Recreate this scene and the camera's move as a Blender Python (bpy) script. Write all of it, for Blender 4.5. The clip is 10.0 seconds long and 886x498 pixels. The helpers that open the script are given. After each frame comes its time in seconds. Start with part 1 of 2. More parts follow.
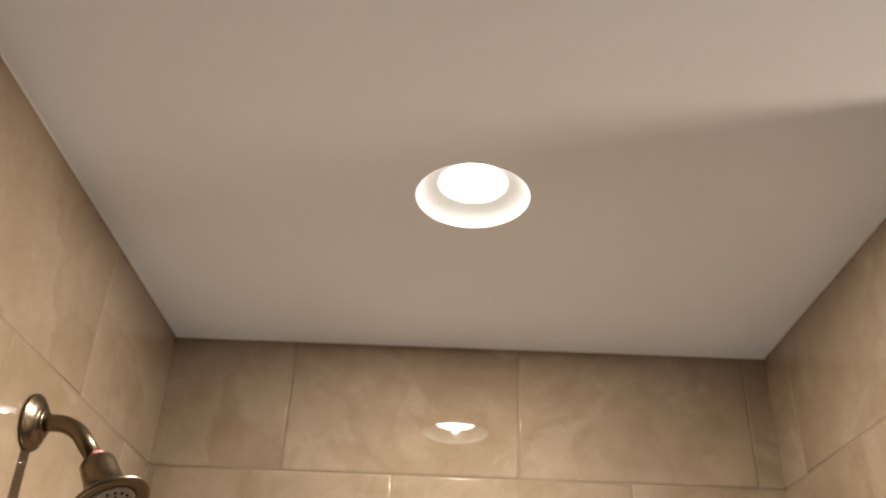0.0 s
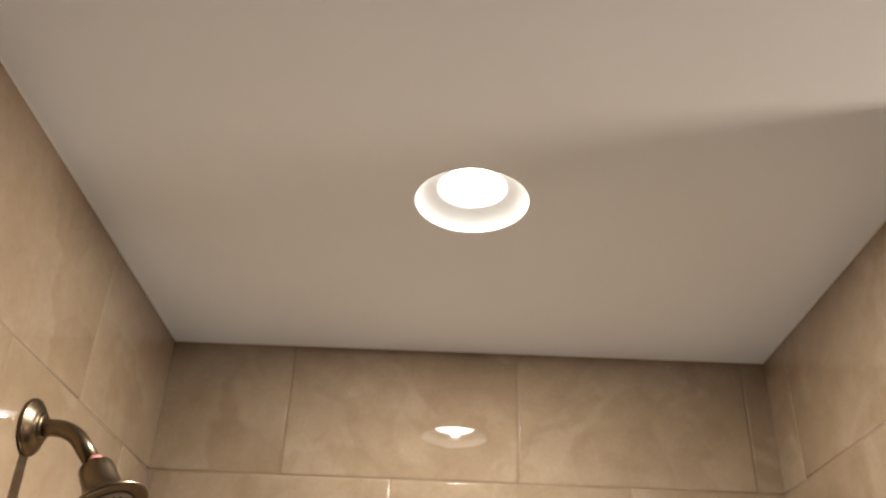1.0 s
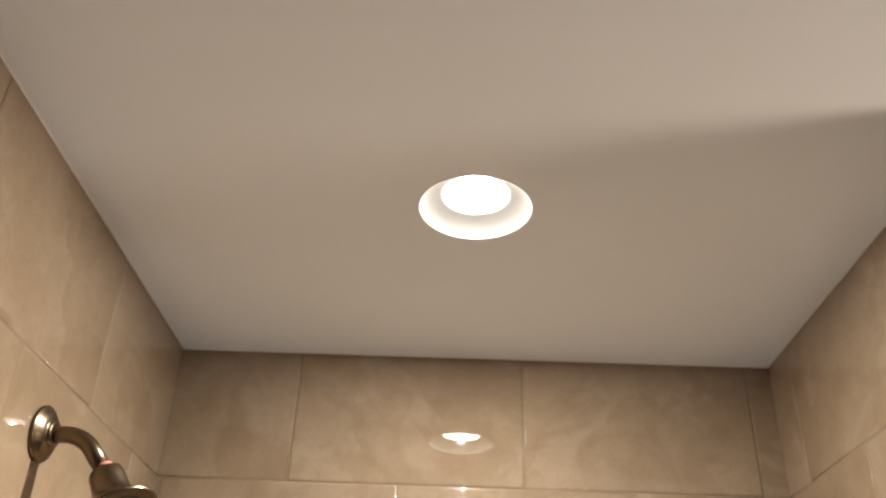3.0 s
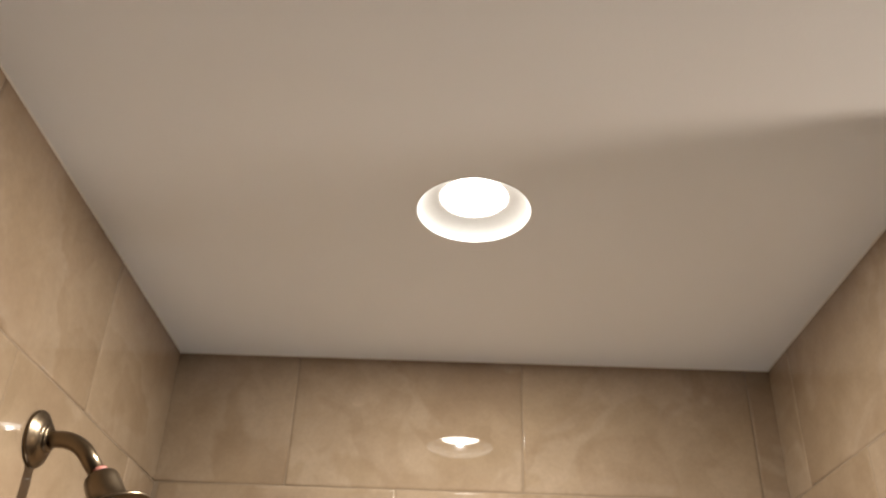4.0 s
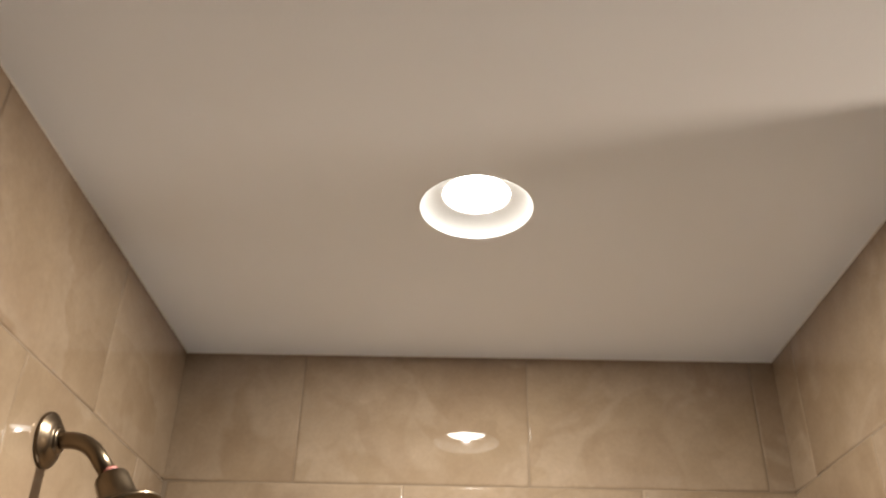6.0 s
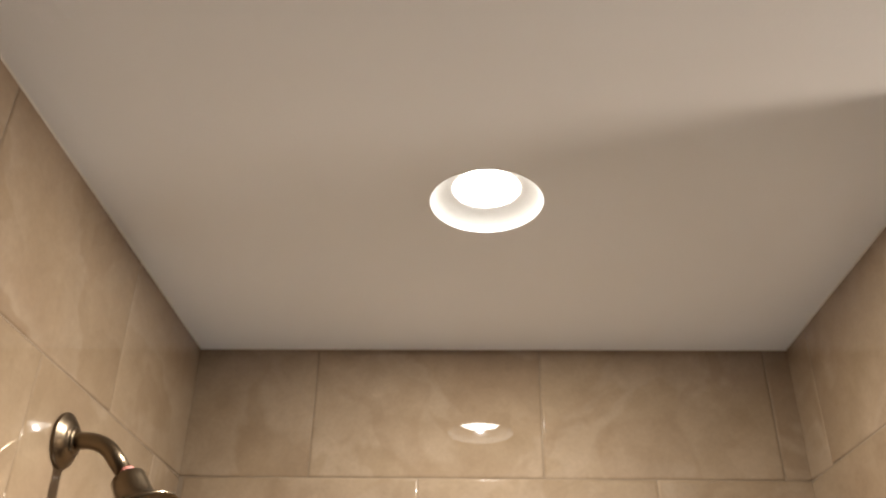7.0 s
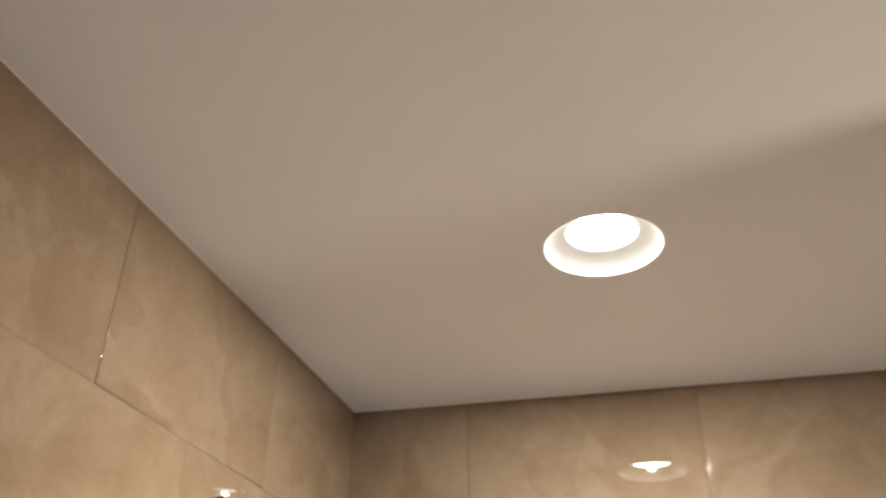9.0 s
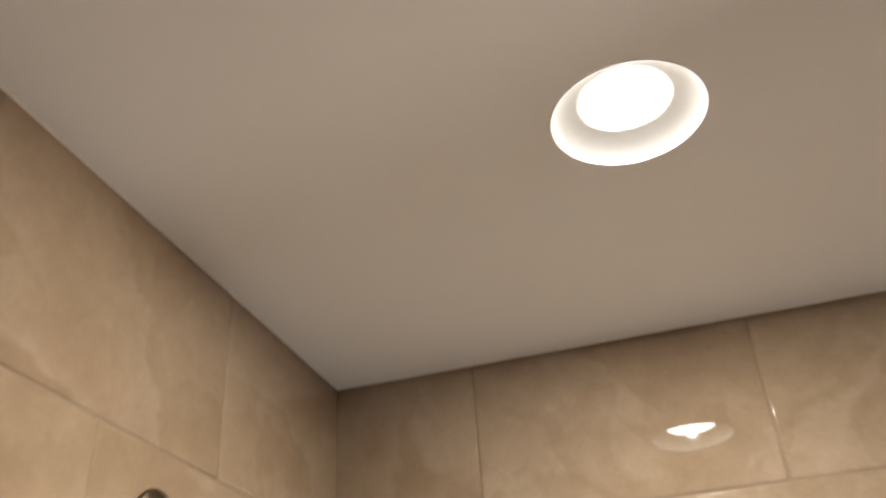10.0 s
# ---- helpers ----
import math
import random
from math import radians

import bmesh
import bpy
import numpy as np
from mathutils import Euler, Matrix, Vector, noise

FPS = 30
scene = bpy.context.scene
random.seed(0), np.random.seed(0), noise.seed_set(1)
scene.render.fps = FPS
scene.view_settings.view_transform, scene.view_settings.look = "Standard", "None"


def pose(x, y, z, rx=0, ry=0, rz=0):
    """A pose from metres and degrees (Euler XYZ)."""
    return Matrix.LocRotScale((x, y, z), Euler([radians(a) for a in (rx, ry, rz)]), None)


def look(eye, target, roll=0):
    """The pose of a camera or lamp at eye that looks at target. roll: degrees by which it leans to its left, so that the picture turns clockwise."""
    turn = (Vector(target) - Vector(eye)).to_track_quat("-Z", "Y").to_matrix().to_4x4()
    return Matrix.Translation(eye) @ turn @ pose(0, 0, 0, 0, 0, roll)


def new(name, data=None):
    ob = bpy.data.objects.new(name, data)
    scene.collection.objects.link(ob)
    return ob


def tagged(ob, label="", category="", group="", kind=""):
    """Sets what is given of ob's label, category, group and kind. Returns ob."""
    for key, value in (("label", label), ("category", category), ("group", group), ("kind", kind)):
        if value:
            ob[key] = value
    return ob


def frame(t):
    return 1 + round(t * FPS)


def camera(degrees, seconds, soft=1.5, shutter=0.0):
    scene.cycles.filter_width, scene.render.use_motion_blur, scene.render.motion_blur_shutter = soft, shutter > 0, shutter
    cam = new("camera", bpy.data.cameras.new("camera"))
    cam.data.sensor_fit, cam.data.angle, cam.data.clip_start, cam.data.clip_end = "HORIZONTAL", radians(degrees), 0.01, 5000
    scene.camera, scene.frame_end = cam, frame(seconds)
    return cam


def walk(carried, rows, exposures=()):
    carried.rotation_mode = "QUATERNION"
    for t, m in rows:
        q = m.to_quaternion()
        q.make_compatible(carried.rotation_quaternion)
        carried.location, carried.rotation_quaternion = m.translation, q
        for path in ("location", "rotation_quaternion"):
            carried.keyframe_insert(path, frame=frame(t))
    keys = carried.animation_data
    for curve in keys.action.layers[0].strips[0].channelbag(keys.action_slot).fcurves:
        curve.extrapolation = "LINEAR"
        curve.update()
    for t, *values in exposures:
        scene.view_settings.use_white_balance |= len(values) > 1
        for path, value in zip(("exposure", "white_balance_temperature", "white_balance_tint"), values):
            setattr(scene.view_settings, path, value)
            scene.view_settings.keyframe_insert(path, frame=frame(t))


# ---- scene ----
cam = camera(54.81, 10.0, soft=2.2, shutter=0.5)
walk(cam, [
    (0.0, pose(0.4971, -1.4440, 1.8049, 120.288, -2.058, -0.629)),
    (0.5, pose(0.5039, -1.4581, 1.8024, 120.359, -2.304, -0.526)),
    (1.0, pose(0.4978, -1.4453, 1.8072, 120.477, -2.098, -0.674)),
    (1.5, pose(0.5051, -1.4466, 1.8041, 120.637, -2.209, -0.507)),
    (2.0, pose(0.5017, -1.4460, 1.8035, 120.675, -2.087, -0.491)),
    (2.5, pose(0.4957, -1.4461, 1.8043, 120.718, -1.818, -0.378)),
    (2.7, pose(0.5010, -1.4541, 1.7987, 120.848, -1.918, -0.077)),
    (3.8, pose(0.5022, -1.4562, 1.8020, 121.143, -2.059, -0.133)),
    (4.0, pose(0.5032, -1.4490, 1.8030, 121.202, -1.930, -0.083)),
    (4.5, pose(0.4968, -1.4456, 1.8050, 121.066, -1.384, -0.380)),
    (5.0, pose(0.5005, -1.4484, 1.8059, 121.110, -1.440, -0.170)),
    (5.5, pose(0.4949, -1.4468, 1.8068, 120.859, -1.323, 0.051)),
    (5.7, pose(0.4985, -1.4520, 1.7995, 120.933, -1.317, 0.291)),
    (6.8, pose(0.5052, -1.4595, 1.8093, 120.258, -0.982, 1.245)),
    (7.0, pose(0.5030, -1.4597, 1.8115, 119.984, -0.857, 1.654)),
    (7.5, pose(0.4904, -1.4518, 1.8060, 119.851, -0.147, 3.129)),
    (8.0, pose(0.5216, -1.4785, 1.8250, 119.312, 0.033, 5.434)),
    (8.5, pose(0.5492, -1.5033, 1.8555, 118.539, 0.449, 8.433)),
    (8.7, pose(0.5426, -1.4975, 1.8524, 119.643, 0.602, 9.911)),
    (9.0, pose(0.5852, -1.4512, 1.8617, 121.346, -1.142, 15.376)),
    (9.2, pose(0.6058, -1.4136, 1.8606, 121.227, -1.188, 18.137)),
    (9.3, pose(0.5967, -1.3805, 1.8504, 121.516, -1.076, 18.372)),
    (9.5, pose(0.5783, -1.3230, 1.8518, 120.993, -1.405, 17.968)),
    (9.6, pose(0.5605, -1.2936, 1.8557, 120.916, -1.168, 17.176)),
    (9.7, pose(0.5411, -1.2442, 1.8680, 120.972, -0.292, 16.210)),
    (9.8, pose(0.5326, -1.2211, 1.8800, 120.842, 1.752, 16.520)),
    (9.9, pose(0.5228, -1.2053, 1.8849, 121.253, 2.676, 17.070)),
    (10.0, pose(0.5148, -1.1675, 1.8923, 122.405, 3.157, 17.600)),
], exposures=[(0.0, 1.55), (9.0, 1.55), (9.5, 1.50), (10.0, 1.42)])

# ---- sizes of the place, in metres ----
CEIL = 2.44          # ceiling height
WIDE = 1.077         # shower, wall to wall
DEEP = 0.742         # length of the partition beside the shower
ROW = 0.238          # top row of tiles, cut under the ceiling
FULL = 0.254         # a full row
TILE = 0.406         # length of a tile
LAMP = (0.5245, -0.4955)

# ---- world and light ----
world = bpy.data.worlds.new("world")
world.use_nodes = True
world.node_tree.nodes["Background"].inputs[0].default_value = (0.05, 0.045, 0.04, 1)
world.node_tree.nodes["Background"].inputs[1].default_value = 0.1
scene.world = world

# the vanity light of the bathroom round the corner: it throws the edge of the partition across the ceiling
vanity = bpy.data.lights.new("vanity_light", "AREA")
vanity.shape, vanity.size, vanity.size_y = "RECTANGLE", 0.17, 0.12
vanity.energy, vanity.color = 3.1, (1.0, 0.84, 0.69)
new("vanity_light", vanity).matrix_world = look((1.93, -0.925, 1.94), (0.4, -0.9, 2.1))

# the lamp in the downlight: a narrow beam to the floor, a wider one to the walls, and a weak spill that reaches them up to the ceiling
for name, watts, wide, size, up in (("downlight_beam", 2.2, 50, 0.016, 0.0046), ("downlight_flood", 3.7, 120, 0.016, 0.0040), ("downlight_spill", 4.7, 180, 0.008, 0.0004)):
    bulb = bpy.data.lights.new(name, "AREA")
    bulb.shape, bulb.size, bulb.spread = "DISK", size, radians(wide)
    bulb.energy, bulb.color = watts, (1.0, 0.985, 0.955)
    new(name, bulb).matrix_world = pose(LAMP[0], LAMP[1] + 0.023, CEIL + up)


# ---- materials ----
def material(name, rough, metal=0.0):
    mat = bpy.data.materials.new(name)
    mat.use_nodes = True
    nodes, links = mat.node_tree.nodes, mat.node_tree.links
    bsdf = nodes["Principled BSDF"]
    bsdf.inputs["Roughness"].default_value = rough
    bsdf.inputs["Metallic"].default_value = metal
    return mat, nodes, links, bsdf


def ramp(nodes, stops):
    node = nodes.new("ShaderNodeValToRGB")
    els = node.color_ramp.elements
    while len(els) < len(stops):
        els.new(0.5)
    for el, (at, col) in zip(els, stops):
        el.position, el.color = at, (*col, 1)
    return node


def noisy(nodes, links, vec, scale, detail=4.0, rough=0.5, warp=0.0):
    node = nodes.new("ShaderNodeTexNoise")
    node.inputs["Scale"].default_value = scale
    node.inputs["Detail"].default_value = detail
    node.inputs["Roughness"].default_value = rough
    node.inputs["Distortion"].default_value = warp
    links.new(vec, node.inputs["Vector"])
    return node


def mixed(nodes, links, mode, fac, a, b):
    node = nodes.new("ShaderNodeMix")
    node.data_type, node.blend_type = "RGBA", mode
    for value, socket in ((fac, node.inputs[0]), (a, node.inputs[6]), (b, node.inputs[7])):
        if isinstance(value, (int, float)):
            socket.default_value = value
        elif isinstance(value, tuple):
            socket.default_value = (*value, 1)
        else:
            links.new(value, socket)
    return node.outputs[2]


def bumped(nodes, links, bsdf, height, strength, dist):
    node = nodes.new("ShaderNodeBump")
    node.inputs["Strength"].default_value = strength
    node.inputs["Distance"].default_value = dist
    links.new(height, node.inputs["Height"])
    links.new(node.outputs[0], bsdf.inputs["Normal"])


def tile_material():
    mat, nodes, links, bsdf = material("glazed_beige_tile", 0.06)
    bsdf.inputs["Specular IOR Level"].default_value = 0.64
    bsdf.inputs["IOR"].default_value = 1.75
    coord = nodes.new("ShaderNodeTexCoord")
    info = nodes.new("ShaderNodeObjectInfo")
    far = nodes.new("ShaderNodeVectorMath")
    far.operation = "SCALE"
    far.inputs[0].default_value = (37.0, 23.0, 51.0)
    links.new(info.outputs["Random"], far.inputs["Scale"])
    add = nodes.new("ShaderNodeVectorMath")
    links.new(coord.outputs["Object"], add.inputs[0])
    links.new(far.outputs[0], add.inputs[1])
    vec = add.outputs[0]
    # cloudy ground
    cloud = noisy(nodes, links, vec, 3.2, 4.0, 0.5, 0.3)
    base = ramp(nodes, [(0.30, (0.232, 0.157, 0.096)), (0.50, (0.261, 0.184, 0.113)), (0.70, (0.29, 0.208, 0.135))])
    links.new(cloud.outputs[0], base.inputs[0])
    # brushed patches with a crisp side
    patch = noisy(nodes, links, vec, 3.4, 4.0, 0.5, 0.5)
    edge = ramp(nodes, [(0.50, (0, 0, 0)), (0.522, (0.68, 0.68, 0.68)), (0.66, (0.05, 0.05, 0.05))])
    links.new(patch.outputs[0], edge.inputs[0])
    col = mixed(nodes, links, "MIX", edge.outputs[0], base.outputs[0], (0.3, 0.219, 0.145))
    patch2 = noisy(nodes, links, vec, 5.0, 3.0, 0.5, 0.8)
    edge2 = ramp(nodes, [(0.56, (0, 0, 0)), (0.60, (0.40, 0.40, 0.40)), (0.75, (0.1, 0.1, 0.1))])
    links.new(patch2.outputs[0], edge2.inputs[0])
    col = mixed(nodes, links, "MIX", edge2.outputs[0], col, (0.22, 0.147, 0.088))
    # angular shards, each a little lighter or darker than its neighbours
    bend = noisy(nodes, links, vec, 6.0, 3.0, 0.6)
    push = nodes.new("ShaderNodeVectorMath")
    push.operation = "MULTIPLY_ADD"
    push.inputs[1].default_value = (0.16, 0.16, 0.16)
    links.new(bend.outputs["Color"], push.inputs[0])
    links.new(vec, push.inputs[2])
    cell = nodes.new("ShaderNodeTexVoronoi")
    cell.inputs["Scale"].default_value = 7.5
    links.new(push.outputs[0], cell.inputs["Vector"])
    shard = ramp(nodes, [(0.30, (0.95, 0.943, 0.932)), (0.60, (1.0, 1.0, 1.0)), (0.85, (1.04, 1.043, 1.047))])
    links.new(cell.outputs["Color"], shard.inputs[0])
    veil = ramp(nodes, [(0.42, (0.15, 0.15, 0.15)), (0.60, (0.9, 0.9, 0.9))])
    links.new(bend.outputs[0], veil.inputs[0])
    col = mixed(nodes, links, "MULTIPLY", veil.outputs[0], col, shard.outputs[0])
    blot = noisy(nodes, links, vec, 16.0, 5.0, 0.6, 0.4)
    dapple = ramp(nodes, [(0.32, (0.90, 0.885, 0.86)), (0.66, (1.04, 1.045, 1.05))])
    links.new(blot.outputs[0], dapple.inputs[0])
    col = mixed(nodes, links, "MULTIPLY", 1.0, col, dapple.outputs[0])
    speck = noisy(nodes, links, vec, 160.0, 2.0)
    fine = ramp(nodes, [(0.3, (0.93, 0.93, 0.93)), (0.7, (1.0, 1.0, 1.0))])
    links.new(speck.outputs[0], fine.inputs[0])
    col = mixed(nodes, links, "MULTIPLY", 1.0, col, fine.outputs[0])
    links.new(col, bsdf.inputs["Base Color"])
    # the glaze: nearly flat, with long waves and fine smears
    smear = noisy(nodes, links, vec, 14.0, 3.0)
    gloss = ramp(nodes, [(0.35, (0.012, 0.012, 0.012)), (0.75, (0.028, 0.028, 0.028))])
    links.new(smear.outputs[0], gloss.inputs[0])
    links.new(gloss.outputs[0], bsdf.inputs["Roughness"])
    wave = noisy(nodes, links, vec, 7.0, 0.0)
    bumped(nodes, links, bsdf, wave.outputs[0], 0.10, 0.0010)
    return mat


def paint_material(name, colour, rough, grain=260.0):
    mat, nodes, links, bsdf = material(name, rough)
    coord = nodes.new("ShaderNodeTexCoord")
    vec = coord.outputs["Object"]
    wide = noisy(nodes, links, vec, 2.2, 3.0)
    tone = ramp(nodes, [(0.3, tuple(0.95 * c for c in colour)), (0.7, colour)])
    links.new(wide.outputs[0], tone.inputs[0])
    links.new(tone.outputs[0], bsdf.inputs["Base Color"])
    roll = noisy(nodes, links, vec, grain, 3.0, 0.6)
    bumped(nodes, links, bsdf, roll.outputs[0], 0.25, 0.0008)
    return mat


def grout_material():
    mat, nodes, links, bsdf = material("grout", 0.85)
    coord = nodes.new("ShaderNodeTexCoord")
    sand = noisy(nodes, links, coord.outputs["Object"], 400.0, 3.0)
    stain = noisy(nodes, links, coord.outputs["Object"], 12.0, 3.0)
    tone = ramp(nodes, [(0.3, (0.160, 0.110, 0.066)), (0.7, (0.215, 0.153, 0.096))])
    links.new(stain.outputs[0], tone.inputs[0])
    links.new(tone.outputs[0], bsdf.inputs["Base Color"])
    bumped(nodes, links, bsdf, sand.outputs[0], 0.5, 0.001)
    return mat


def nickel_material():
    mat, nodes, links, bsdf = material("brushed_nickel", 0.29, 1.0)
    coord = nodes.new("ShaderNodeTexCoord")
    tarnish = noisy(nodes, links, coord.outputs["Object"], 30.0, 2.0)
    tone = ramp(nodes, [(0.3, (0.155, 0.114, 0.072)), (0.7, (0.180, 0.135, 0.088))])
    links.new(tarnish.outputs[0], tone.inputs[0])
    links.new(tone.outputs[0], bsdf.inputs["Base Color"])
    return mat


def plain_material(name, colour, rough, least=0.85):
    mat, nodes, links, bsdf = material(name, rough)
    coord = nodes.new("ShaderNodeTexCoord")
    spot = noisy(nodes, links, coord.outputs["Object"], 180.0, 3.0)
    tone = ramp(nodes, [(0.3, tuple(least * c for c in colour)), (0.7, colour)])
    links.new(spot.outputs[0], tone.inputs[0])
    links.new(tone.outputs[0], bsdf.inputs["Base Color"])
    return mat


def glow_material():
    mat, nodes, links, bsdf = material("lit_lens", 0.4)
    bsdf.inputs["Base Color"].default_value = (0.9, 0.9, 0.88, 1)
    bsdf.inputs["Emission Color"].default_value = (1.0, 0.945, 0.86, 1)
    bsdf.inputs["Emission Strength"].default_value = 6.5
    return mat


TILE_GLAZE = tile_material()
GROUT = grout_material()
CEIL_PAINT = paint_material("ceiling_paint", (0.85, 0.852, 0.852), 0.55)
# unseen bathroom surfaces: kept dark to hold down bounced light on the ceiling
UNSEEN_PAINT = paint_material("unseen_paint", (0.20, 0.175, 0.145), 0.6)
UNSEEN_FLOOR = paint_material("unseen_floor", (0.16, 0.145, 0.125), 0.4, 90.0)
# unseen shower floor: made white so that it throws lamp light up at the ceiling
BOUNCE_WHITE = paint_material("white_bounce_floor", (0.90, 0.895, 0.88), 0.3, 60.0)
NICKEL = nickel_material()
TRIM_WHITE = plain_material("white_enamel", (0.86, 0.85, 0.82), 0.35)
BAFFLE = plain_material("white_baffle", (0.80, 0.80, 0.785), 0.5, 0.97)
SEALANT = plain_material("sealant", (0.70, 0.66, 0.60), 0.5)
TAPE = plain_material("pink_thread_tape", (0.40, 0.14, 0.105), 0.6)
FACE_GREY = plain_material("grey_face_plastic", (0.34, 0.28, 0.22), 0.4)
RUBBER = plain_material("dark_rubber", (0.02, 0.017, 0.015), 0.6)
LENS = glow_material()


# ---- builders ----
def mesh_of(name, bm, mat, smooth=False):
    me = bpy.data.meshes.new(name)
    bmesh.ops.recalc_face_normals(bm, faces=bm.faces)
    for f in bm.faces:
        f.smooth = smooth
    bm.to_mesh(me)
    bm.free()
    me.materials.append(mat)
    return me


def part(name, bm, mat, parent, label="", smooth=False, m=None):
    ob = new(name, mesh_of(name, bm, mat, smooth))
    ob.parent = parent
    if m is not None:
        ob.matrix_local = m
    return tagged(ob, label)


def box(lo, hi):
    bm = bmesh.new()
    bmesh.ops.create_cube(bm, size=1.0)
    for v in bm.verts:
        v.co = Vector([lo[i] + (v.co[i] + 0.5) * (hi[i] - lo[i]) for i in range(3)])
    return bm


def lathe(profile, steps=64):
    """A turned solid: (radius, height) pairs round the z axis."""
    bm = bmesh.new()
    rings = []
    for r, z in profile:
        if r < 1e-6:
            rings.append([bm.verts.new((0, 0, z))])
        else:
            rings.append([bm.verts.new((r * math.cos(math.tau * k / steps), r * math.sin(math.tau * k / steps), z)) for k in range(steps)])
    for a, b in zip(rings, rings[1:]):
        for k in range(steps):
            n = (k + 1) % steps
            quad = [a[k % len(a)], a[n % len(a)], b[n % len(b)], b[k % len(b)]]
            quad = list(dict.fromkeys(quad))
            if len(quad) > 2:
                bm.faces.new(quad)
    return bm


def tube(points, radius, steps=28):
    """A round pipe along points that lie in the plane y = const."""
    bm = bmesh.new()
    rings = []
    for i, p in enumerate(points):
        along = (points[min(i + 1, len(points) - 1)] - points[max(i - 1, 0)]).normalized()
        side = Vector((0, 1, 0))
        up = along.cross(side).normalized()
        rings.append([bm.verts.new(p + radius * (math.cos(math.tau * k / steps) * side + math.sin(math.tau * k / steps) * up)) for k in range(steps)])
    for a, b in zip(rings, rings[1:]):
        for k in range(steps):
            bm.faces.new((a[k], a[(k + 1) % steps], b[(k + 1) % steps], b[k]))
    bm.faces.new(rings[0])
    bm.faces.new(rings[-1])
    return bm


def structure(name, bm, mat, label, category):
    return tagged(new(name, mesh_of(name, bm, mat)), label, category, kind="structure")


# ---- the structure ----
SET = 0.0016         # depth of the joints behind the tiles
LEFT_END = -1.16     # where the tiles of the west wall stop
wall_west = structure("wall_west", box((-0.12, LEFT_END, 0.0), (-SET, 0.12, CEIL)), GROUT,
                      "long shower wall clad in glossy mottled beige tiles", "wall")
wall_north = structure("wall_north", box((-SET, SET, 0.0), (WIDE + SET, 0.12, CEIL)), GROUT,
                       "back wall of the shower in glossy mottled beige tiles", "wall")
structure("wall_bath_west", box((-0.12, -2.7, 0.0), (0.0, LEFT_END, CEIL)), UNSEEN_PAINT, "unseen plain bathroom wall, dark to limit bounced light", "wall")
structure("wall_partition_back", box((WIDE + 0.02, -DEEP, 0.0), (WIDE + 0.13, 0.12, CEIL)), UNSEEN_PAINT, "painted back of the shower partition", "wall")
wall_partition = structure("wall_partition", box((WIDE + SET, -DEEP, 0.0), (WIDE + 0.02, 0.12, CEIL)), GROUT,
                           "short tiled partition at the side of the shower", "wall")
wall_bath_north = structure("wall_bath_north", box((WIDE + 0.13, -0.06, 0.0), (2.1, 0.12, CEIL)), UNSEEN_PAINT,
                            "unseen plain bathroom wall, dark to limit bounced light", "wall")
wall_east = structure("wall_east", box((1.98, -2.7, 0.0), (2.1, -0.06, CEIL)), UNSEEN_PAINT,
                      "unseen plain bathroom wall, dark to limit bounced light", "wall")
wall_south = structure("wall_south", box((-0.12, -2.82, 0.0), (2.1, -2.7, CEIL)), UNSEEN_PAINT,
                       "unseen plain bathroom wall, dark to limit bounced light", "wall")
structure("floor", box((-0.12, -2.82, -0.1), (2.1, -DEEP, 0.0)), UNSEEN_FLOOR,
          "unseen plain bathroom floor, dark to limit bounced light", "floor")
# out of view; added as a white reflector below the downlight
structure("floor_shower", box((-0.12, -DEEP, -0.1), (2.1, 0.12, 0.0)), BOUNCE_WHITE,
          "unseen shower floor, white to bounce light up to the ceiling", "floor")


def ceiling_mesh():
    """A slab with a round hole for the downlight."""
    bm = bmesh.new()
    n, r = 64, 0.0783
    lo, hi = (-0.12, -2.82), (2.1, 0.12)
    rim = []
    for k in range(n):
        a = math.tau * (k + 0.5) / n
        c, s = math.cos(a), math.sin(a)
        rim.append((LAMP[0] + r * c, LAMP[1] + r * s, c, s))
    inner = [bm.verts.new((x, y, CEIL)) for x, y, c, s in rim]
    lip = [bm.verts.new((x, y, CEIL + 0.05)) for x, y, c, s in rim]
    square = []
    for x, y, c, s in rim:
        reach = 0.2 / max(abs(c), abs(s))
        square.append(bm.verts.new((LAMP[0] + reach * c, LAMP[1] + reach * s, CEIL)))
    for k in range(n):
        j = (k + 1) % n
        bm.faces.new((inner[k], inner[j], square[j], square[k]))
        bm.faces.new((inner[j], inner[k], lip[k], lip[j]))
    corners = [bm.verts.new((x, y, CEIL)) for x, y in ((hi[0], hi[1]), (lo[0], hi[1]), (lo[0], lo[1]), (hi[0], lo[1]))]
    per = n // 4
    for q in range(4):
        first = per // 2 + q * per
        bm.faces.new([square[(first + i - per) % n] for i in range(per + 1)] + [corners[q], corners[(q + 3) % 4]])
    return bm


ceiling = structure("ceiling", ceiling_mesh(), CEIL_PAINT, "smooth white painted ceiling over the shower", "ceiling")
structure("ceiling_void", box((-0.12, -2.82, CEIL + 0.16), (2.1, 0.12, CEIL + 0.2)), UNSEEN_PAINT, "plain boards above the ceiling", "ceiling")


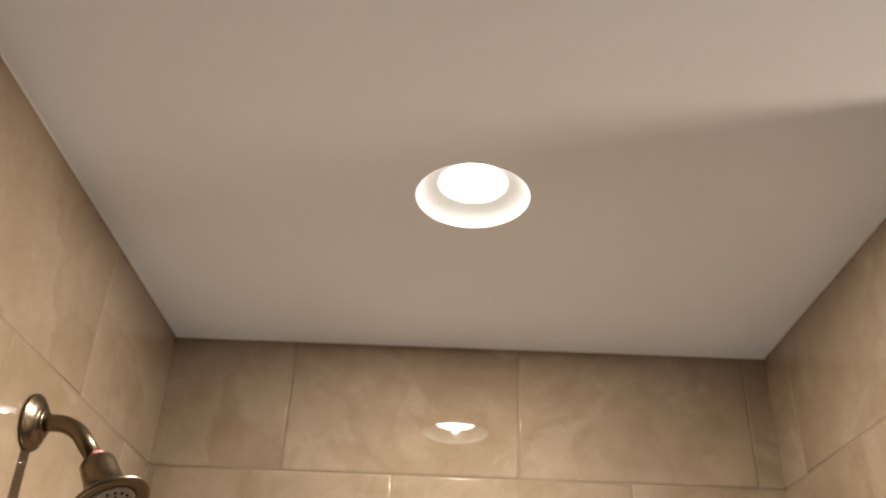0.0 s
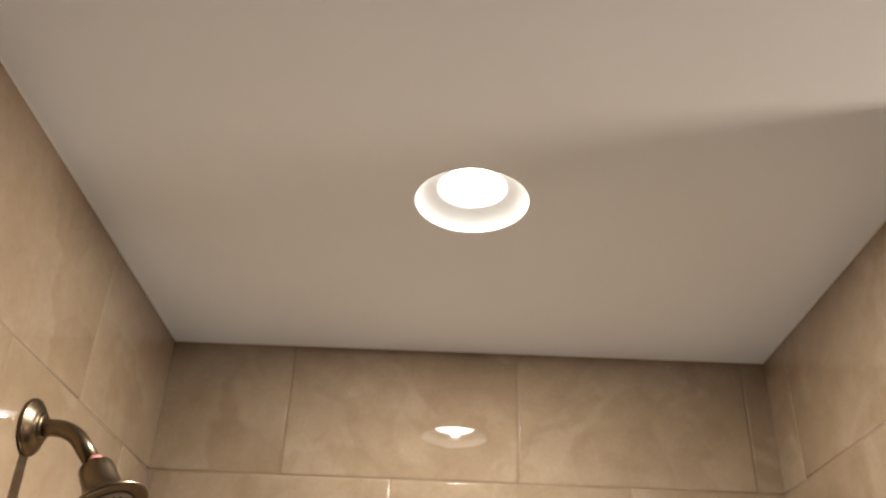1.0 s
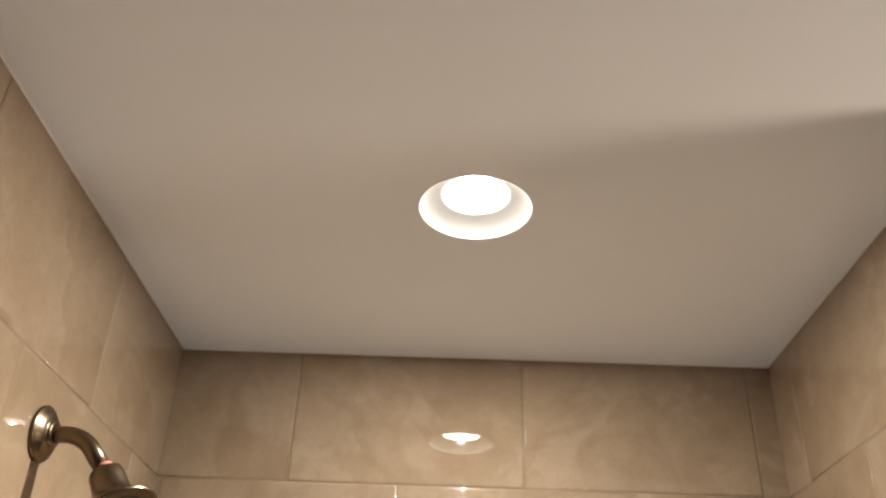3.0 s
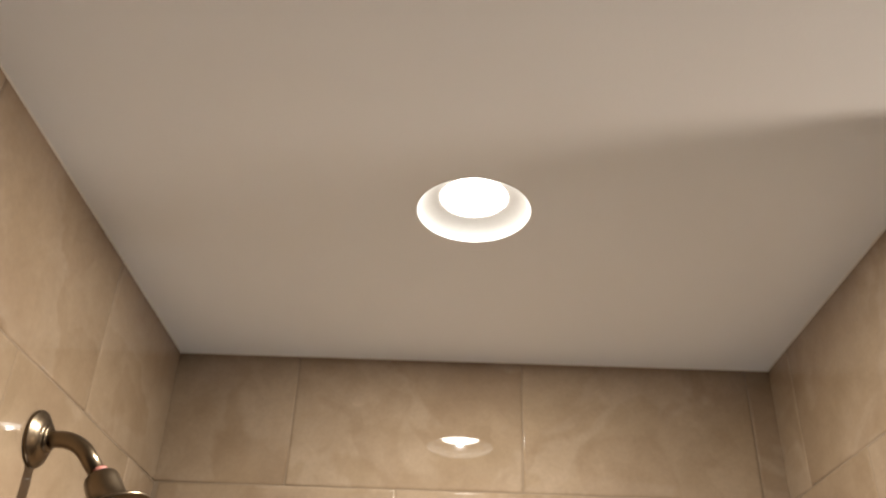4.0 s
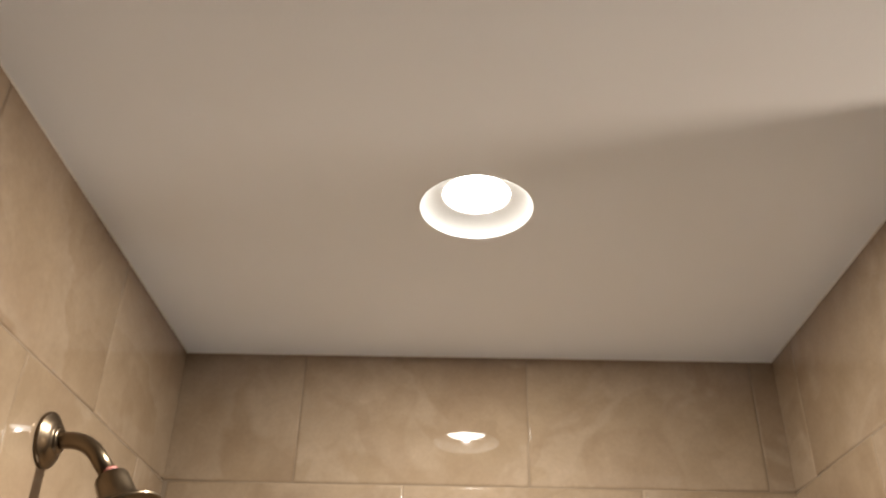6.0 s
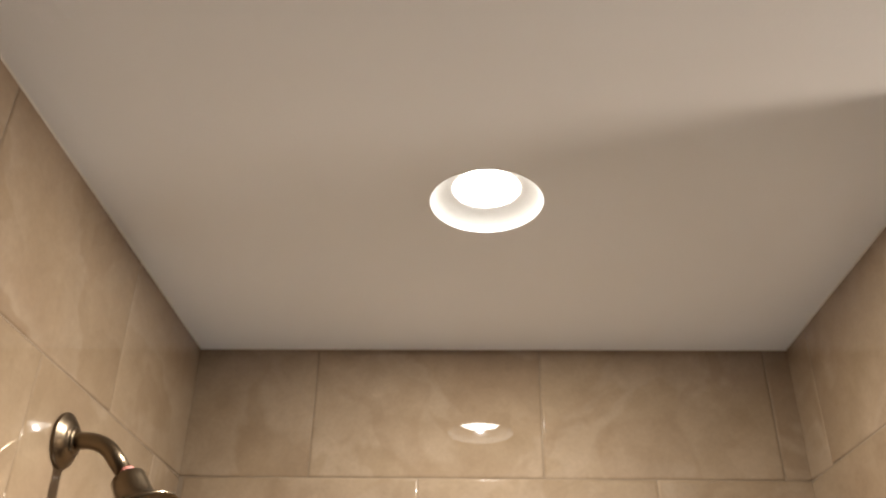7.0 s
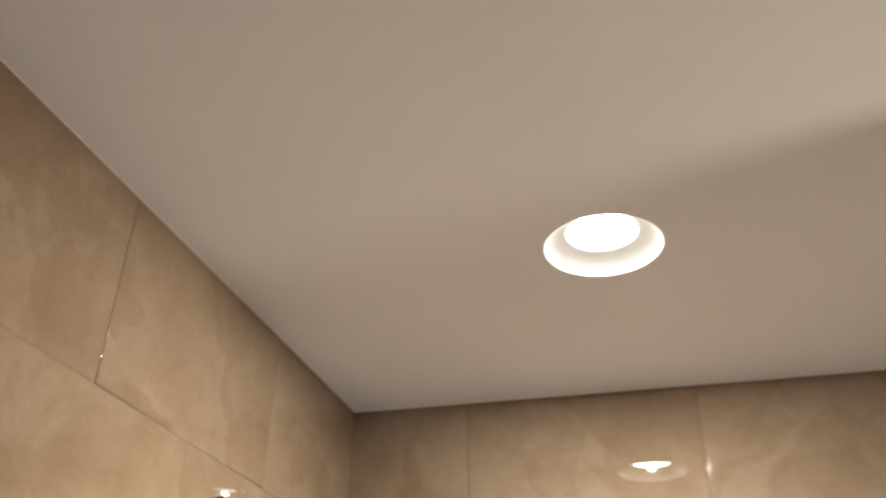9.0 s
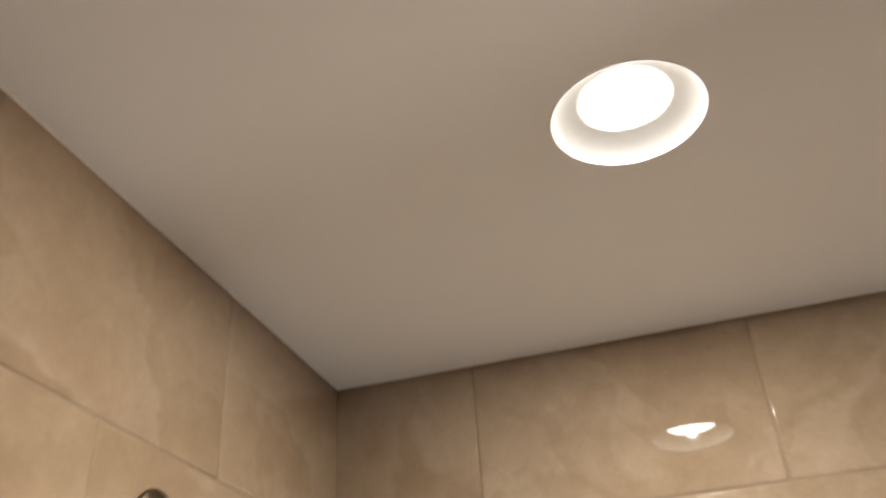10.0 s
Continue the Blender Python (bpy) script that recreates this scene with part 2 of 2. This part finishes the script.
def bead(a, b, inward, size=0.0016):
    """A strip of sealant along the corner of wall and ceiling, from a to b, hollowed towards the room."""
    bm = bmesh.new()
    rings = []
    steps = 40
    for i in range(steps + 1):
        p = Vector(a).lerp(Vector(b), i / steps)
        s = size * (1 + 0.25 * noise.noise(p * 23.0))
        rings.append([bm.verts.new(p + Vector(inward) * u * s + Vector((0, 0, -v * s))) for u, v in ((-0.4, -0.4), (1.0, -0.4), (1.0, 0.05), (0.42, 0.42), (0.05, 1.0), (-0.4, 1.0))])
    for p, q in zip(rings, rings[1:]):
        for k in range(6):
            bm.faces.new((p[k], p[(k + 1) % 6], q[(k + 1) % 6], q[k]))
    bm.faces.new(rings[0])
    bm.faces.new(rings[-1])
    return bm


for name, a, b, way in (("trim_sealant_west", (0, LEFT_END, CEIL), (0, 0, CEIL), (1, 0, 0)), ("trim_sealant_north", (0, 0, CEIL), (WIDE, 0, CEIL), (0, -1, 0)),
                        ("trim_sealant_partition", (WIDE, 0, CEIL), (WIDE, -DEEP, CEIL), (-1, 0, 0))):
    structure(name, bead(a, b, way), SEALANT, "thin beige sealant bead under the ceiling", "trim")

# ---- the recessed downlight ----
downlight = tagged(new("recessed_downlight"), "round white recessed ceiling downlight, switched on", "ceiling light")
downlight.location = (LAMP[0], LAMP[1], CEIL)
part("trim_ring", lathe([(0.0756, 0.003), (0.0754, 0.001), (0.0758, -0.0003), (0.0768, -0.0007), (0.0777, -0.0004), (0.0795, 0.0010)]), TRIM_WHITE,
     downlight, "thin white trim ring", True)
part("baffle", lathe([(0.0757, 0.0004), (0.0752, 0.0018), (0.0738, 0.0050), (0.0712, 0.0092), (0.0672, 0.0132), (0.0620, 0.0164), (0.0560, 0.0190), (0.0490, 0.0210), (0.0456, 0.0218), (0.0456, 0.05), (0.0, 0.05)]), BAFFLE,
     downlight, "white flared baffle", True)
part("lens", lathe([(0.0, 0.0203), (0.020, 0.0204), (0.036, 0.0207), (0.0430, 0.0213), (0.0452, 0.0224), (0.0454, 0.032), (0.0, 0.033)]), LENS,
     downlight, "glowing frosted lens", True)

# ---- the shower head ----
SPOT = Vector((0.0, -0.442, CEIL - 0.3135))
shower = tagged(new("shower_head"), "brushed nickel shower head on a bent arm from the tiled wall", "shower head")
shower.location = SPOT
out = pose(0, 0, 0, 0, 90, 0)
part("flange", lathe([(0.0, 0.0), (0.0335, 0.0), (0.0345, 0.0012), (0.0345, 0.0035), (0.0335, 0.0050), (0.0315, 0.0058), (0.0300, 0.0066), (0.0275, 0.0088), (0.0250, 0.0106),
                      (0.0222, 0.0121), (0.0200, 0.0129), (0.0182, 0.0134), (0.0170, 0.0142), (0.0164, 0.0158), (0.0156, 0.0171), (0.0143, 0.0178), (0.0125, 0.0180), (0.0, 0.0180)]),
     NICKEL, shower, "stepped round wall flange", True, out)
BEND = radians(50)   # how far the arm turns down


def arm_line():
    pts = [Vector((0.002, 0, 0)), Vector((0.029, 0, 0))]
    rad = 0.048
    for k in range(1, 15):
        a = BEND * k / 14
        pts.append(Vector((0.029 + rad * math.sin(a), 0, -rad * (1 - math.cos(a)))))
    down = Vector((math.cos(BEND), 0, -math.sin(BEND)))
    pts.append(pts[-1] + 0.031 * down)
    return pts, down


line, down = arm_line()
part("arm", tube(line, 0.0105), NICKEL, shower, "bent pipe arm", True)
tip = line[-1]
AXIS = Vector((math.cos(radians(58)), -0.21, -math.sin(radians(58)))).normalized()
turned = Matrix.Translation(tip + Vector((0.0015, 0.0, 0.0))) @ AXIS.to_track_quat("Z", "Y").to_matrix().to_4x4()
part("thread_tape", lathe([(0.0, -0.004), (0.0109, -0.004), (0.0112, -0.002), (0.0113, 0.003), (0.0, 0.003)], 32), TAPE, shower, "pink thread sealing tape", True, turned)
part("collar", lathe([(0.0, 0.0025), (0.0125, 0.0025), (0.0137, 0.0035), (0.0137, 0.0055), (0.0125, 0.0065), (0.0, 0.0065)], 40), NICKEL, shower, "", True, turned)
bell = part("bell", lathe([(0.0, 0.0055), (0.0170, 0.0055), (0.0193, 0.0065), (0.0203, 0.0089), (0.0209, 0.0195), (0.0219, 0.0329), (0.0234, 0.0413), (0.0265, 0.0481),
                           (0.0318, 0.0537), (0.0378, 0.0578), (0.0428, 0.0606), (0.0453, 0.0628), (0.0459, 0.0648), (0.0452, 0.0664), (0.0430, 0.0672),
                           (0.0380, 0.0668), (0.0320, 0.0660), (0.0290, 0.0656), (0.0286, 0.0640), (0.0, 0.0640)]), NICKEL, shower, "bell-shaped brushed nickel body", True, turned)
face = part("face_plate", lathe([(0.0, 0.0642), (0.0280, 0.0642), (0.0280, 0.0662), (0.0270, 0.0672), (0.0, 0.0682)]), FACE_GREY, shower, "round grey spray face", True, turned)


def nozzle_mesh():
    return mesh_of("nozzle", lathe([(0.0, -0.0006), (0.0019, -0.0006), (0.0017, 0.0010), (0.0010, 0.0012), (0.0, 0.0004)], 12), RUBBER, True)


nozzle = nozzle_mesh()
for count, ring in ((5, 0.0055), (10, 0.0128), (15, 0.0206)):
    for k in range(count):
        a = math.tau * (k + 0.25 * (ring > 0.01)) / count
        ob = new("nozzle", nozzle)
        ob.parent = face
        ob.location = (ring * math.cos(a), ring * math.sin(a), 0.0679)

# ---- the tiles ----
JOINT = 0.0014
shapes = {}


def tile_mesh(w, h):
    """A tile with rolled edges, w along x and h along z, its glazed front at y = 0 and facing -y."""
    key = (round(w, 3), round(h, 3))
    if key not in shapes:
        bm = bmesh.new()
        rings = []
        for inset, depth in ((0.0, 0.008), (0.0, 0.0022), (0.0003, 0.0014), (0.0009, 0.0008), (0.0020, 0.00032), (0.0036, 0.00008), (0.0056, 0.0)):
            x, z = w / 2 - inset, h / 2 - inset
            rings.append([bm.verts.new((i * x, depth, j * z)) for i, j in ((-1, -1), (1, -1), (1, 1), (-1, 1))])
        for a, b in zip(rings, rings[1:]):
            for k in range(4):
                bm.faces.new((a[k], a[(k + 1) % 4], b[(k + 1) % 4], b[k]))
        bm.faces.new(rings[-1])
        bm.faces.new(rings[0])
        me = mesh_of("tile", bm, TILE_GLAZE)
        for poly in me.polygons:
            poly.use_smooth = poly.area < 0.2 * w * h
        shapes[key] = me
    return shapes[key]


def tiled(wall, length, first, half, place):
    """Rows of tiles over a wall; first and half: where a joint stands in the odd and in the even rows."""
    top, row = CEIL + 0.0022, 0
    while top > 0.02:
        low = max(CEIL - ROW - FULL * row, 0.002)
        start = (first, half)[row % 2] % TILE
        cuts = [-0.003] + [start + TILE * k for k in range(10) if 0.004 < start + TILE * k < length - 0.004] + [length]
        for a, b in zip(cuts, cuts[1:]):
            w, h = b - a - JOINT, top - low - JOINT
            if w < 0.008 or h < 0.008:
                continue
            ob = new("tile", tile_mesh(w, h))
            ob.parent = wall
            tilt = [random.uniform(-0.015, 0.015) for _ in range(2)]
            ob.matrix_local = place((a + b) / 2, (top + low) / 2) @ pose(0, random.uniform(-0.0003, 0.0003), 0, tilt[0], 0, tilt[1])
        top, row = low, row + 1


tiled(wall_north, WIDE + 0.003, 0.222, 0.4124, lambda u, z: pose(u, 0, z))
tiled(wall_west, -LEFT_END, 0.7365, 0.542, lambda u, z: pose(0, -u, z, 0, 0, 90))
tiled(wall_partition, DEEP, 0.0945, 0.2985, lambda u, z: pose(WIDE, -u, z, 0, 0, -90))
